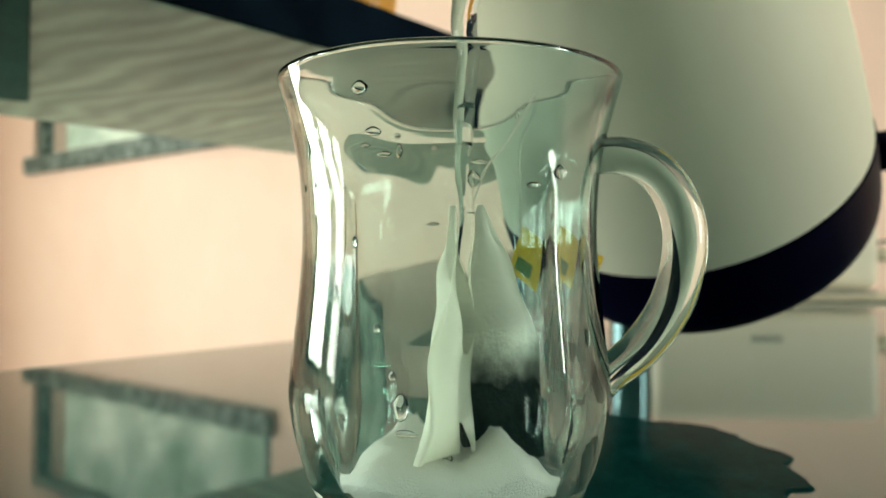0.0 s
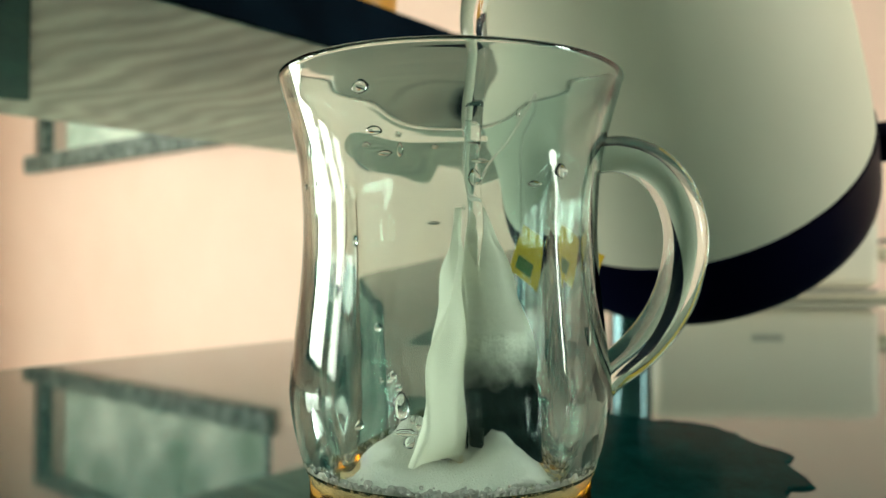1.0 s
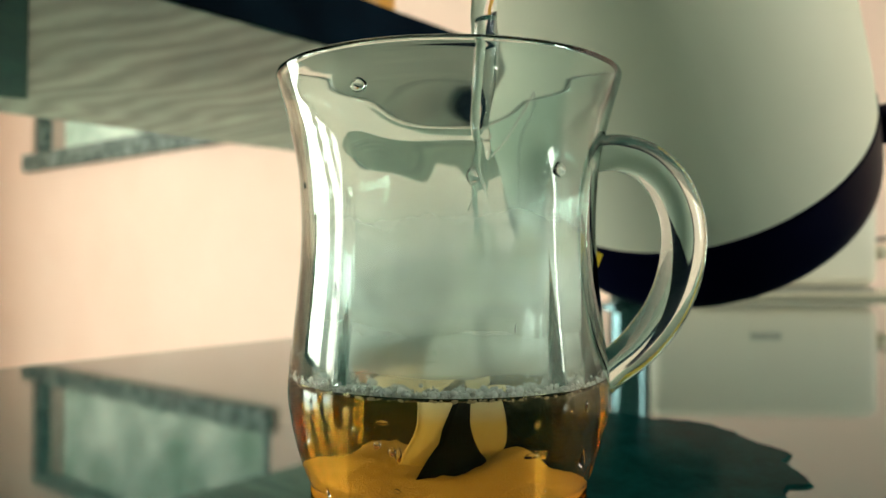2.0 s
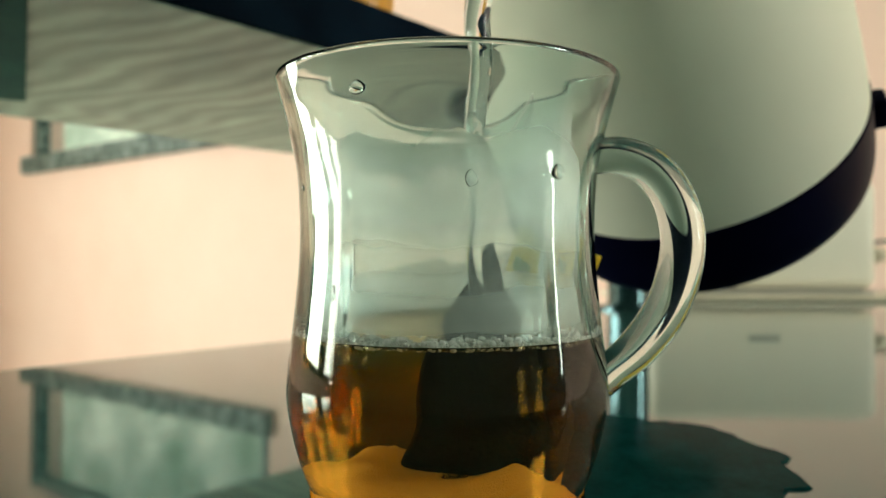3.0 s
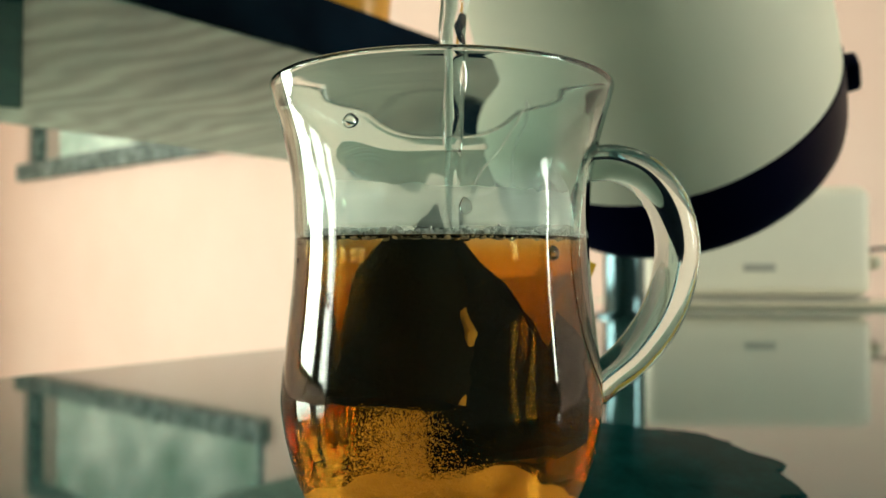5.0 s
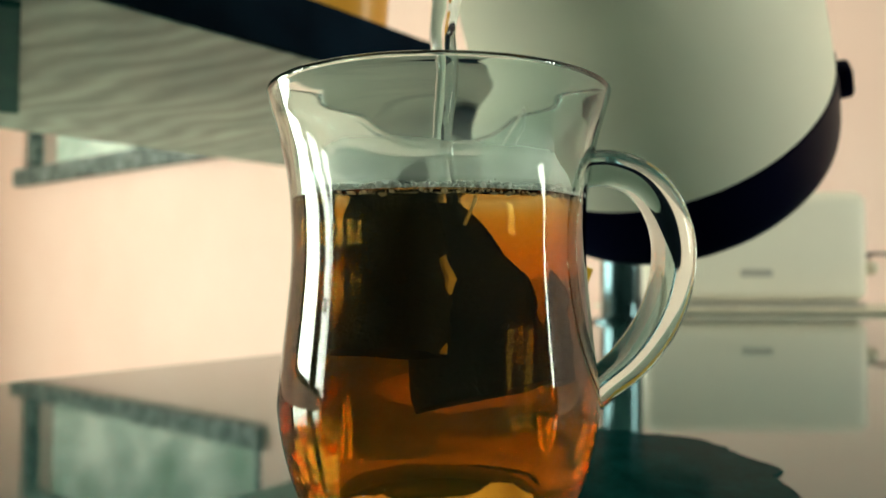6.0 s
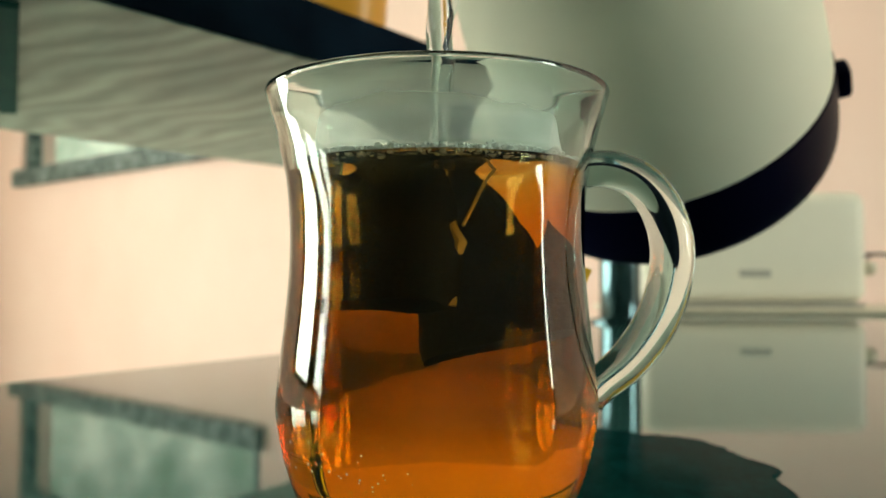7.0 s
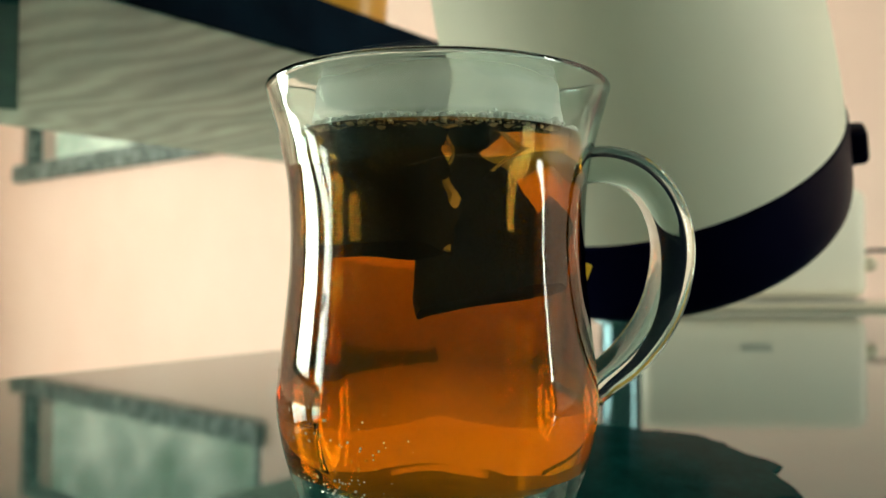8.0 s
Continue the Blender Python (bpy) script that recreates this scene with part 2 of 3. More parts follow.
def turned(profile, n=64, wave=None, closed=False):
    """A body turned round z from (r, z) pairs; wave(angle, z) scales the radius."""
    bm = bmesh.new()
    rings = []
    for r, z in profile:
        if r < 1e-6:
            rings.append([bm.verts.new((0, 0, z))])
        else:
            rings.append([])
            for i in range(n):
                a = 2 * math.pi * i / n
                k = r * (wave(a, z) if wave else 1)
                rings[-1].append(bm.verts.new((k * math.cos(a), k * math.sin(a), z)))
    pairs = list(zip(rings, rings[1:])) + ([(rings[-1], rings[0])] if closed else [])
    for p, q in pairs:
        for i in range(n):
            j = (i + 1) % n
            ring = [p[i % len(p)], p[j % len(p)], q[j % len(q)], q[i % len(q)]]
            ring = list(dict.fromkeys(ring))
            if len(ring) > 2:
                bm.faces.new(ring)
    bmesh.ops.recalc_face_normals(bm, faces=bm.faces)
    return bm


def spline(points, steps):
    """A smooth curve through points, as a longer list of vectors."""
    pts = [Vector(p) for p in points]
    pts = [2 * pts[0] - pts[1], *pts, 2 * pts[-1] - pts[-2]]
    out = []
    for a, b, c, d in zip(pts, pts[1:], pts[2:], pts[3:]):
        for i in range(steps):
            t = i / steps
            out.append(0.5 * (2 * b + (c - a) * t + (2 * a - 5 * b + 4 * c - d) * t * t + (3 * b - a - 3 * c + d) * t ** 3))
    return out + [pts[-2]]


def tube(points, radii, n=16, flat=1.0, across=Vector((0, 1, 0))):
    """A capped tube along points; flat squeezes it in the way square to across."""
    bm = bmesh.new()
    rings = []
    for i, p in enumerate(points):
        d = (points[min(i + 1, len(points) - 1)] - points[max(i - 1, 0)]).normalized()
        side = across - d * across.dot(d)
        side = side.normalized() if side.length > 1e-4 else d.orthogonal().normalized()
        other = d.cross(side)
        r = radii(i / (len(points) - 1)) if callable(radii) else radii
        rings.append([bm.verts.new(p + side * r * math.cos(2 * math.pi * k / n) + other * r * flat * math.sin(2 * math.pi * k / n)) for k in range(n)])
    for p, q in zip(rings, rings[1:]):
        for i in range(n):
            bm.faces.new((p[i], p[(i + 1) % n], q[(i + 1) % n], q[i]))
    bm.faces.new(rings[0])
    bm.faces.new(rings[-1])
    bmesh.ops.recalc_face_normals(bm, faces=bm.faces)
    return bm


def mesh_object(name, bm, mat, smooth=False):
    me = bpy.data.meshes.new(name)
    bm.to_mesh(me)
    bm.free()
    me.materials.append(mat)
    if smooth:
        for p in me.polygons:
            p.use_smooth = True
        me.set_sharp_from_angle(angle=radians(40))
    return new(name, me)


def part(name, bm, mat, parent, label="", smooth=True):
    ob = mesh_object(name, bm, M[mat], smooth)
    ob.parent = parent
    return tagged(ob, label)


def thing(name, label, category, m=None, group=""):
    ob = new(name)
    ob.empty_display_size = 0.02
    ob.matrix_basis = m or Matrix()
    return tagged(ob, label, category, group)


def setting(name, bm, mat, label, category, m=ROOM, smooth=False):
    ob = mesh_object(name, bm, M[mat], smooth)
    ob.matrix_basis = m
    return tagged(ob, label, category, kind="structure")


# ---- the room ----
FLOOR, TOP = -0.90, 1.60
U0, U1, V0, V1 = -6.2, 2.11, -3.0, 5.5


def wall_with_hole(axis, at, thick, lo, hi, hole):
    """A wall in the plane axis = at, from lo to hi, with a hole (from, to, bottom, top)."""
    bm = bmesh.new()
    a, b, c, d = hole
    for s0, s1, z0, z1 in ((lo, a, FLOOR, TOP), (b, hi, FLOOR, TOP), (a, b, FLOOR, c), (a, b, d, TOP)):
        if axis == "u":
            box(bm, at, at + thick, s0, s1, z0, z1)
        else:
            box(bm, s0, s1, at, at + thick, z0, z1)
    return bm


WIN = (2.63, 4.87, 0.60, 1.30)
DOORS = (-6.0, 0.0, -0.20, 1.52)
# opening added, out of view, for the kettle's fill lamp
FILL_HOLE = (1.02, 1.68, 0.07, 1.17)

setting("wall_east", wall_with_hole("u", U1, 0.2, V0, V1, WIN), "wall", "pale peach painted wall with a high window", "wall")
setting("wall_north", wall_with_hole("v", V1, 0.2, U0 - 0.2, U1 + 0.2, DOORS), "wall", "pale peach painted wall with a large window", "wall")
setting("wall_south", wall_with_hole("v", V0 - 0.2, 0.2, U0 - 0.2, U1 + 0.2, FILL_HOLE), "teal_wall", "dark teal painted wall with an added fill window", "wall")
setting("wall_west", boxed(U0 - 0.2, U0, V0, V1, FLOOR, TOP), "teal_wall", "dark teal painted plain wall", "wall")
setting("floor", boxed(U0 - 0.2, U1 + 0.2, V0 - 0.2, V1 + 0.2, FLOOR - 0.1, FLOOR), "floor", "beige tiled kitchen floor", "floor")
setting("ceiling", boxed(U0 - 0.2, U1 + 0.2, V0 - 0.2, V1 + 0.2, TOP, TOP + 0.1), "ceiling", "off-white painted ceiling", "ceiling")


def window_frame_bars(axis, at, hole, bars, w, d):
    """Frame, mullions and pane boxes of a window as lists of box sizes."""
    a, b, c, e = hole
    rods = [(a, a + w, c, e), (b - w, b, c, e), (a + w, b - w, c, c + w), (a + w, b - w, e - w, e)]
    for k in range(1, bars):
        m = a + (b - a) * k / bars
        rods.append((m - w / 2, m + w / 2, c + w, e - w))
    if axis == "u":
        return [(at, at + d, p, q, r, s) for p, q, r, s in rods]
    return [(p, q, at, at + d, r, s) for p, q, r, s in rods]


def window(name, axis, at, hole, bars, w, label):
    ob = tagged(new(name), label, "window", kind="structure")
    ob.matrix_basis = ROOM
    for r in window_frame_bars(axis, at, hole, bars, w, 0.07):
        part("window_frame", boxed(*r, bevel=0.004), "frame", ob, smooth=False)
    a, b, c, e = hole
    for k in range(bars):
        p, q = a + (b - a) * k / bars + w * 0.4, a + (b - a) * (k + 1) / bars - w * 0.4
        s = (at + 0.03, at + 0.034, p, q, c + w * 0.6, e - w * 0.6) if axis == "u" else (p, q, at + 0.03, at + 0.034, c + w * 0.6, e - w * 0.6)
        pane = part("pane", boxed(*s), "pane", ob, smooth=False)
        pane.visible_shadow = False
    return ob


w1 = window("window_1", "u", U1 + 0.02, WIN, 1, 0.07, "wide window with a speckled grey frame and garden outside")
part("window_sill", boxed(U1 - 0.05, U1 - 0.001, WIN[0] - 0.03, WIN[1] + 0.03, WIN[2] - 0.03, WIN[2] + 0.07, bevel=0.006), "frame", w1, "dark speckled stone sill", smooth=False)
window("window_2", "v", V1 + 0.02, DOORS, 3, 0.30, "large added unseen window for fill light, with a grey frame")
# unseen window added round the fill lamp
window("fill_window", "v", V0 - 0.12, FILL_HOLE, 1, 0.06, "added unseen window for fill light, with a grey frame")

setting("backdrop", boxed(U1 + 3.0, U1 + 3.05, -2, 18, -1.5, 8), "garden", "blurred green garden outside the window", "garden")

# ---- counter with its raised bar ----
setting("counter", boxed(-1.6, 1.95, -0.14, 0.52, -0.04, 0.0, bevel=0.004), "granite", "polished grey-green stone worktop, partly wet", "worktop")
setting("counter_base", boxed(-1.55, 1.90, -0.11, 0.48, FLOOR, -0.0405), "cabinet", "pale kitchen cabinet carcass under the worktop", "cabinet")

bar = thing("breakfast_bar", "raised grey wood-grain breakfast bar with dark edge on chrome posts", "breakfast bar", ROOM)
part("bar_board", boxed(-1.5, 1.07, 0.380, 0.80, 0.207, 0.245, bevel=0.002), "wood", bar, "grey wood-grain board", smooth=False)
part("bar_edge", boxed(-1.5, 1.07, 0.376, 0.3795, 0.2068, 0.2455, bevel=0.001), "bar_edge", bar, "dark navy edge strip", smooth=False)


def bar_post(u):
    post = part("post", turned([(0, 0.006), (0.028, 0.006), (0.028, 0.2065), (0, 0.2065)], 32), "chrome", bar, "polished chrome post")
    post.matrix_basis = pose(u, 0.475, 0)
    part("flange", turned([(0, 0.0005), (0.042, 0.0005), (0.042, 0.004), (0.030, 0.008), (0, 0.008)], 32), "chrome", post)


# no fitting: a dark sheet added as the shade on the board's left end
plate = part("shade_sheet", boxed(-0.24, 0.0, -0.19, 0.115, -0.0045, -0.0005, bevel=0.001), "bar_shade", bar, "thin dark teal sheet standing in for shade under the board", smooth=False)
plate.matrix_basis = pose(0.250, 0.585, 0.207, 0, 0, -23)
bar_post(1.0)
bar_post(-1.2)


# ---- mug ----
def outline(pairs, steps=5):
    return [(p.x, p.y) for p in spline([(r, z, 0) for r, z in pairs], steps)]


ZC = 0.070
OUTER = [(0.0397, ZC + 0.0398), (0.0387, ZC + 0.0362), (0.0373, ZC + 0.0312), (0.0361, ZC + 0.0248), (0.0351, ZC + 0.0175), (0.0346, ZC + 0.0073), (0.0349, ZC - 0.0017),
         (0.0360, ZC - 0.0133), (0.0373, ZC - 0.0248), (0.0376, ZC - 0.0313), (0.0362, ZC - 0.0390), (0.0339, ZC - 0.0467),
         (0.0308, ZC - 0.0547), (0.0306, ZC - 0.0600), (0.0330, ZC - 0.0630), (0.0345, ZC - 0.0668), (0.0344, ZC - 0.0692)]
MUG_FLOOR = 0.0125


def panels(a, z):
    """Five broad upright panels with arched tops, one facing the eye, fading out towards the foot."""
    s = abs(((a + math.pi / 2) / (math.pi * 0.4) + 0.5) % 1.0 - 0.5) * 2
    f = max(0.0, min(1.0, (ZC + 0.034 - 0.010 * s * s - z) / 0.014)) * max(0.0, min(1.0, (z - 0.020) / 0.024))
    f = f * f * (3 - 2 * f)
    side = 0.2 < abs(((a + math.pi / 2 + math.pi) / (2 * math.pi)) % 1.0 - 0.5) * 2 < 0.6
    low = -0.016 if side else -0.045
    return 1.0 + f * (low + (0.030 - low) * s ** 2.2)


mug = thing("glass_mug", "clear thick-walled glass tea mug with a waisted body", "mug", pose(0.0015, 0, 0))


BORE = ((ZC + 0.0396, 0.0378), (ZC + 0.0370, 0.0366), (ZC + 0.0335, 0.0350), (ZC + 0.0285, 0.0336), (ZC + 0.0225, 0.0326), (ZC + 0.0165, 0.0319), (ZC + 0.0110, 0.0315), (ZC + 0.0050, 0.0312),
        (ZC - 0.0040, 0.0309), (ZC - 0.0140, 0.0307), (ZC - 0.0240, 0.0304), (ZC - 0.0310, 0.0300), (ZC - 0.0380, 0.0291), (ZC - 0.0440, 0.0277), (ZC - 0.0490, 0.0260))


def mug_body():
    prof = [(0.0, 0.0016), (0.028, 0.0016), (0.0332, 0.0003)] + outline(OUTER[::-1])
    prof += [(0.0399, ZC + 0.0404), (0.0398, ZC + 0.0409), (0.0393, ZC + 0.0412), (0.0386, ZC + 0.0410), (0.0380, ZC + 0.0403)]
    prof += outline([(r, z) for z, r in BORE], 4)
    prof += [(0.0246, 0.0182), (0.0225, 0.0152), (0.0150, 0.0131), (0.0, MUG_FLOOR)]
    return turned(prof, 160, panels)


def bore(z):
    return float(np.interp(z, [p[0] for p in BORE[::-1]], [p[1] for p in BORE[::-1]]))


def mug_mesh():
    bm = mug_body()
    # the bore stays nearly round: take most of the panels back on the inside
    for v in bm.verts:
        r = math.hypot(v.co.x, v.co.y)
        if r > 1e-6:
            k = panels(math.atan2(v.co.y, v.co.x), v.co.z)
            if abs(r / k - bore(v.co.z)) < 9e-4:
                g = (1 + 0.25 * (k - 1)) / k
                v.co.x, v.co.y = v.co.x * g, v.co.y * g
    return bm


glass_body = part("body", mug_mesh(), "clear", mug)
glass_body.visible_shadow = False
HANDLE = [(0.0335, 0.0935), (0.0400, 0.0942), (0.0475, 0.0915), (0.0530, 0.0850), (0.0555, 0.0760), (0.0545, 0.0660), (0.0510, 0.0570), (0.0450, 0.0490), (0.0385, 0.0435), (0.0352, 0.0400)]
part("handle", tube(spline([(x, 0, z) for x, z in HANDLE], 5), lambda t: 0.0040 + 0.0012 * math.sin(math.pi * t), 20), "clear", mug)

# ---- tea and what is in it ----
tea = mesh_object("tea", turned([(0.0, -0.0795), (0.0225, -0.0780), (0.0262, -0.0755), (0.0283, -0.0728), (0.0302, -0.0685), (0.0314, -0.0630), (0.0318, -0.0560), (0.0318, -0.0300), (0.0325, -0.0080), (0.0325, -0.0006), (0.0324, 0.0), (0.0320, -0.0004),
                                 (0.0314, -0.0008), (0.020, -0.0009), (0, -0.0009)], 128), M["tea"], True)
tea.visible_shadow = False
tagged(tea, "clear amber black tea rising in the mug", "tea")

random.seed(4)


def sugar_heap():
    prof = [(0.0, 0.0), (0.019, 0.0010), (0.0245, 0.0045), (0.0285, 0.0095), (0.0285, 0.0122), (0.0240, 0.0140), (0.016, 0.0145), (0.008, 0.0135), (0, 0.012)]
    bm = turned(outline(prof, 5), 72)
    for v in bm.verts:
        v.co.xy *= 0.88
        if v.co.z > 0.009:
            mound = 0.0045 * math.exp(-((v.co.x - 0.013) / 0.0075) ** 2) + 0.0025 * math.exp(-((v.co.x + 0.014) / 0.009) ** 2) - 0.003
            v.co.z += mound + 0.0022 * noise.noise(v.co * 90) + 0.0007 * noise.noise(v.co * 500)
    return bm


def grains(n, wide, high, seed):
    """A loose cloud of sugar grains in one mesh, its foot at z = 0."""
    rnd = random.Random(seed)
    verts, faces = [], []
    tips = [Vector(t) for t in ((1, 0, 0), (-1, 0, 0), (0, 1, 0), (0, -1, 0), (0, 0, 1), (0, 0, -1))]
    for k in range(n):
        z = high * rnd.random() ** 1.3
        spread = wide * (1 - 0.45 * z / high)
        at = Vector((rnd.gauss(0, spread * 0.42), rnd.gauss(0, spread * 0.42), z))
        if at.xy.length > wide:
            at.xy *= wide / at.xy.length
        r = 0.000062 * math.exp(abs(rnd.gauss(0, 0.55)))
        verts += [at + t * r for t in tips]
        faces += [[6 * k + i for i in f] for f in ((0, 2, 4), (2, 1, 4), (1, 3, 4), (3, 0, 4), (2, 0, 5), (1, 2, 5), (3, 1, 5), (0, 3, 5))]
    me = bpy.data.meshes.new("sugar_swirl")
    me.from_pydata(verts, [], faces)
    me.materials.append(M["sugar"])
    return tagged(new("sugar_swirl", me), "swirl of loose sugar grains stirred up in the tea", "sugar", "sugar stirred up", kind="stuff")


SWIRLS = [grains(9000, 0.022, 0.013, 5), grains(8000, 0.020, 0.013, 6), grains(4500, 0.014, 0.012, 7)]

sugar = mesh_object("sugar", sugar_heap(), M["sugar"], True)
tagged(sugar, "heap of white granulated sugar in the mug", "sugar", kind="stuff")


def pouch(w, h, fat, lean, skin=0.0):
    """A soft closed pouch, upright, gathered at its top; its foot at z = 0."""
    bm = bmesh.new()
    nu, nv = 36, 30
    rings = []
    for j in range(nv + 1):
        t = j / nv
        half = w / 2 * (1 - 0.93 * max(0, t - 0.35) / 0.65)
        thick = fat * (math.sin(math.pi * min(1, 0.06 + t * 1.1)) ** 0.6 if t < 0.75 else math.sin(math.pi * min(1, 0.06 + t * 1.1) * 0.999) ** 0.6 + 0.02)
        ring = []
        for i in range(nu):
            a = 2 * math.pi * i / nu
            c, s = math.cos(a), math.sin(a)
            x = half * c
            seam = max(0.0, 1 - (abs(c) / 0.86) ** 2.5)
            y = (max(thick * seam, 0.0003) + skin) * (1 if s > 0 else -1) * min(1.0, abs(s) * 2.5)
            k = noise.noise(Vector((x * 70, t * 4, s + lean * 900))) * 0.0026
            x += 0.0016 * noise.noise(Vector((c * 2, t * 6, lean * 700))) + 0.0006 * noise.noise(Vector((c, t * 19, 3)))
            tw = 0.55 * (t - 0.3)
            x, y = x * math.cos(tw) - y * math.sin(tw), x * math.sin(tw) + y * math.cos(tw)
            ring.append(bm.verts.new((x + lean * t * t, y + k, h * t)))
        rings.append(ring)
    for p, q in zip(rings, rings[1:]):
        for i in range(nu):
            bm.faces.new((p[i], p[(i + 1) % nu], q[(i + 1) % nu], q[i]))
    bm.faces.new(rings[0])
    bm.faces.new(rings[-1])
    bmesh.ops.recalc_face_normals(bm, faces=bm.faces)
    return bm


def cut(bm, z, keep_below):
    geom = list(bm.verts) + list(bm.edges) + list(bm.faces)
    made = bmesh.ops.bisect_plane(bm, geom=geom, plane_co=(0, 0, z), plane_no=(0, 0, 1), clear_outer=keep_below, clear_inner=not keep_below)
    rim = [e for e in made["geom_cut"] if isinstance(e, bmesh.types.BMEdge)]
    bmesh.ops.holes_fill(bm, edges=rim)
    return bm


bag = thing("tea_bag", "white paper tea bag with dark leaf in two pouches", "tea bag")


def bag_leaf(lean, bare):
    if bare:
        top = part("pouch", pouch(0.029, 0.058, 0.0042, lean), "paper", bag, "white filter paper pouch")
    else:
        top = part("pouch", cut(pouch(0.029, 0.058, 0.0042, lean), 0.0265, False), "paper", bag, "white filter paper pouch")
        part("tea_fill", cut(pouch(0.029, 0.058, 0.0042, lean), 0.0265, True), "leaf", top, "dark wet tea leaf")
    bm = pouch(0.0300, 0.0592, 0.0042, lean, 0.0007)
    bmesh.ops.translate(bm, vec=(0, 0, -0.0006), verts=bm.verts)
    return top, part("swollen_fill", bm, "wet_leaf", top, "dark swollen wet tea leaf")


(leaf_1, swell_1), (leaf_2, swell_2) = bag_leaf(0.002, True), bag_leaf(-0.004, False)

# the string over the rim, with its paper tag behind the mug
tag = thing("tea_bag_tag", "yellow paper tag with green print on a cotton string", "tag", pose(0, 0, 0))
part("string", tube(spline([(0.0065, 0.002, 0.080), (0.012, 0.010, 0.092), (0.0205, 0.0215, 0.1030), (0.0248, 0.0288, 0.1113), (0.0258, 0.0302, 0.1117), (0.0270, 0.0325, 0.106), (0.0280, 0.0345, 0.090), (0.0288, 0.0360, 0.0725)], 6), 0.00035, 8), "string", tag, "thin white cotton string")
card = part("card", boxed(-0.0085, 0.0085, -0.0003, 0.0003, -0.0085, 0.0085, bevel=0.0001), "yellow", tag, "yellow paper card", smooth=False)
card.matrix_basis = pose(0.0345, 0.0365, 0.0660, 6, 24, -25)
part("print", boxed(-0.006, 0.003, -0.0007, -0.00035, -0.0065, -0.002), "green", card, "green printed patch", smooth=False)


# ---- water drops on the outside of the glass ----
def outer_radius(a, z):
    prof = outline(OUTER[::-1], 8)
    return float(np.interp(z, [p[1] for p in prof], [p[0] for p in prof])) * panels(a, z)


DROPS = []


def drop_pose(x, z):
    """Where a drop sits on the mug's near side, x across and z up."""
    a = math.asin(max(-0.97, min(0.97, x / outer_radius(-math.pi / 2, z))))
    r = outer_radius(a - math.pi / 2, z)
    return pose(0.0015 + r * math.sin(a), -r * math.cos(a), z, 0, 0, math.degrees(a))


def water_drop(x, z, w, h, k):
    """A flat bead of water at x across and z up on the mug's near side, w by h metres."""
    bm = bmesh.new()
    bmesh.ops.create_uvsphere(bm, u_segments=14, v_segments=9, radius=1)
    for v in bm.verts:
        v.co.x *= 1 + 0.25 * noise.noise(v.co * 1.3 + Vector((k, 0, 0)))
        v.co.z *= 1 + 0.2 * noise.noise(v.co * 1.1 + Vector((0, k, 0)))
        if v.co.z > 0:
            v.co.x *= 1 - 0.25 * v.co.z
        v.co = Vector((v.co.x * w / 2, v.co.y * min(w, h) * 0.24, v.co.z * h / 2))
    ob = mesh_object("water_drop", bm, M["drop"], True)
    ob.matrix_basis = drop_pose(x, z)
    DROPS.append((ob, x, z))
    return tagged(ob, "clear water drop clinging to the glass mug", "water drop", "drops on the mug")


for k, (px, pz, pw, ph) in enumerate((
        (-14.6, 24.6, 4.0, 1.9), (-10.2, 23.6, 1.6, 1.2), (-9.8, 20.8, 1.4, 3.0), (-12.6, 20.2, 3.2, 1.2), (-16.0, 22.0, 2.0, 1.0), (-3.2, 21.2, 1.4, 1.0), (4.4, 15.4, 2.6, 3.4),
        (5.6, 18.6, 3.4, 1.0), (20.6, 17.2, 3.4, 3.2), (15.6, 14.4, 3.6, 1.2), (-17.6, 33.0, 3.6, 3.0), (-17.8, 3.2, 1.6, 2.4), (-13.8, -13.6, 1.8, 1.9), (-11.0, -22.6, 1.5, 1.9),
        (-9.4, -28.4, 3.6, 5.4), (-8.6, -33.4, 4.6, 1.5), (-21.4, -7.2, 1.4, 3.6), (-25.2, -27.4, 1.6, 2.6), (27.0, -16.6, 2.0, 4.2), (12.6, 27.6, 0.9, 2.2), (-3.6, 6.6, 3.0, 0.7),
        (29.0, -7.0, 1.5, 2.0), (22.4, -28.2, 2.0, 1.5), (-28.6, 23.0, 1.4, 4.6), (-30.4, 15.2, 1.6, 1.4), (-27.0, 15.4, 1.3, 1.1), (26.6, -2.2, 1.6, 3.0), (-19.6, 14.0, 0.8, 0.8), (2.4, 9.6, 0.7, 1.1), (18.8, 8.0, 0.6, 1.8))):
    water_drop(px / 1000, ZC + pz / 1000, pw / 1000, ph / 1000, k)

# ---- bubbles along the tea's edge ----
random.seed(12)


def bubbles(n):
    """Many small balls in one mesh."""
    ball = bmesh.new()
    bmesh.ops.create_icosphere(ball, subdivisions=2, radius=1)
    ball.verts.ensure_lookup_table()
    co = np.array([v.co[:] for v in ball.verts])
    tri = [[v.index for v in f.verts] for f in ball.faces]
    ball.free()
    verts, faces = [], []
    for k in range(n):
        a, rad = random.gauss(-math.pi / 2, 0.95), min(0.0010, 0.00030 * math.exp(random.gauss(0, 0.5)))
        r = 0.0323 - abs(random.gauss(0, 0.0026)) - rad
        at = np.array((r * math.cos(a), r * math.sin(a), -0.0008 + rad * random.uniform(0.0, 1.2) + abs(random.gauss(0, 0.0007))))
        verts += (co * rad + at).tolist()
        faces += [[i + k * len(co) for i in f] for f in tri]
    me = bpy.data.meshes.new("bubbles")
    me.from_pydata(verts, [], faces)
    bm = bmesh.new()
    bm.from_mesh(me)
    return bm


foam = part("bubbles", bubbles(1900), "bubble", tea, "fine foam of clear bubbles")
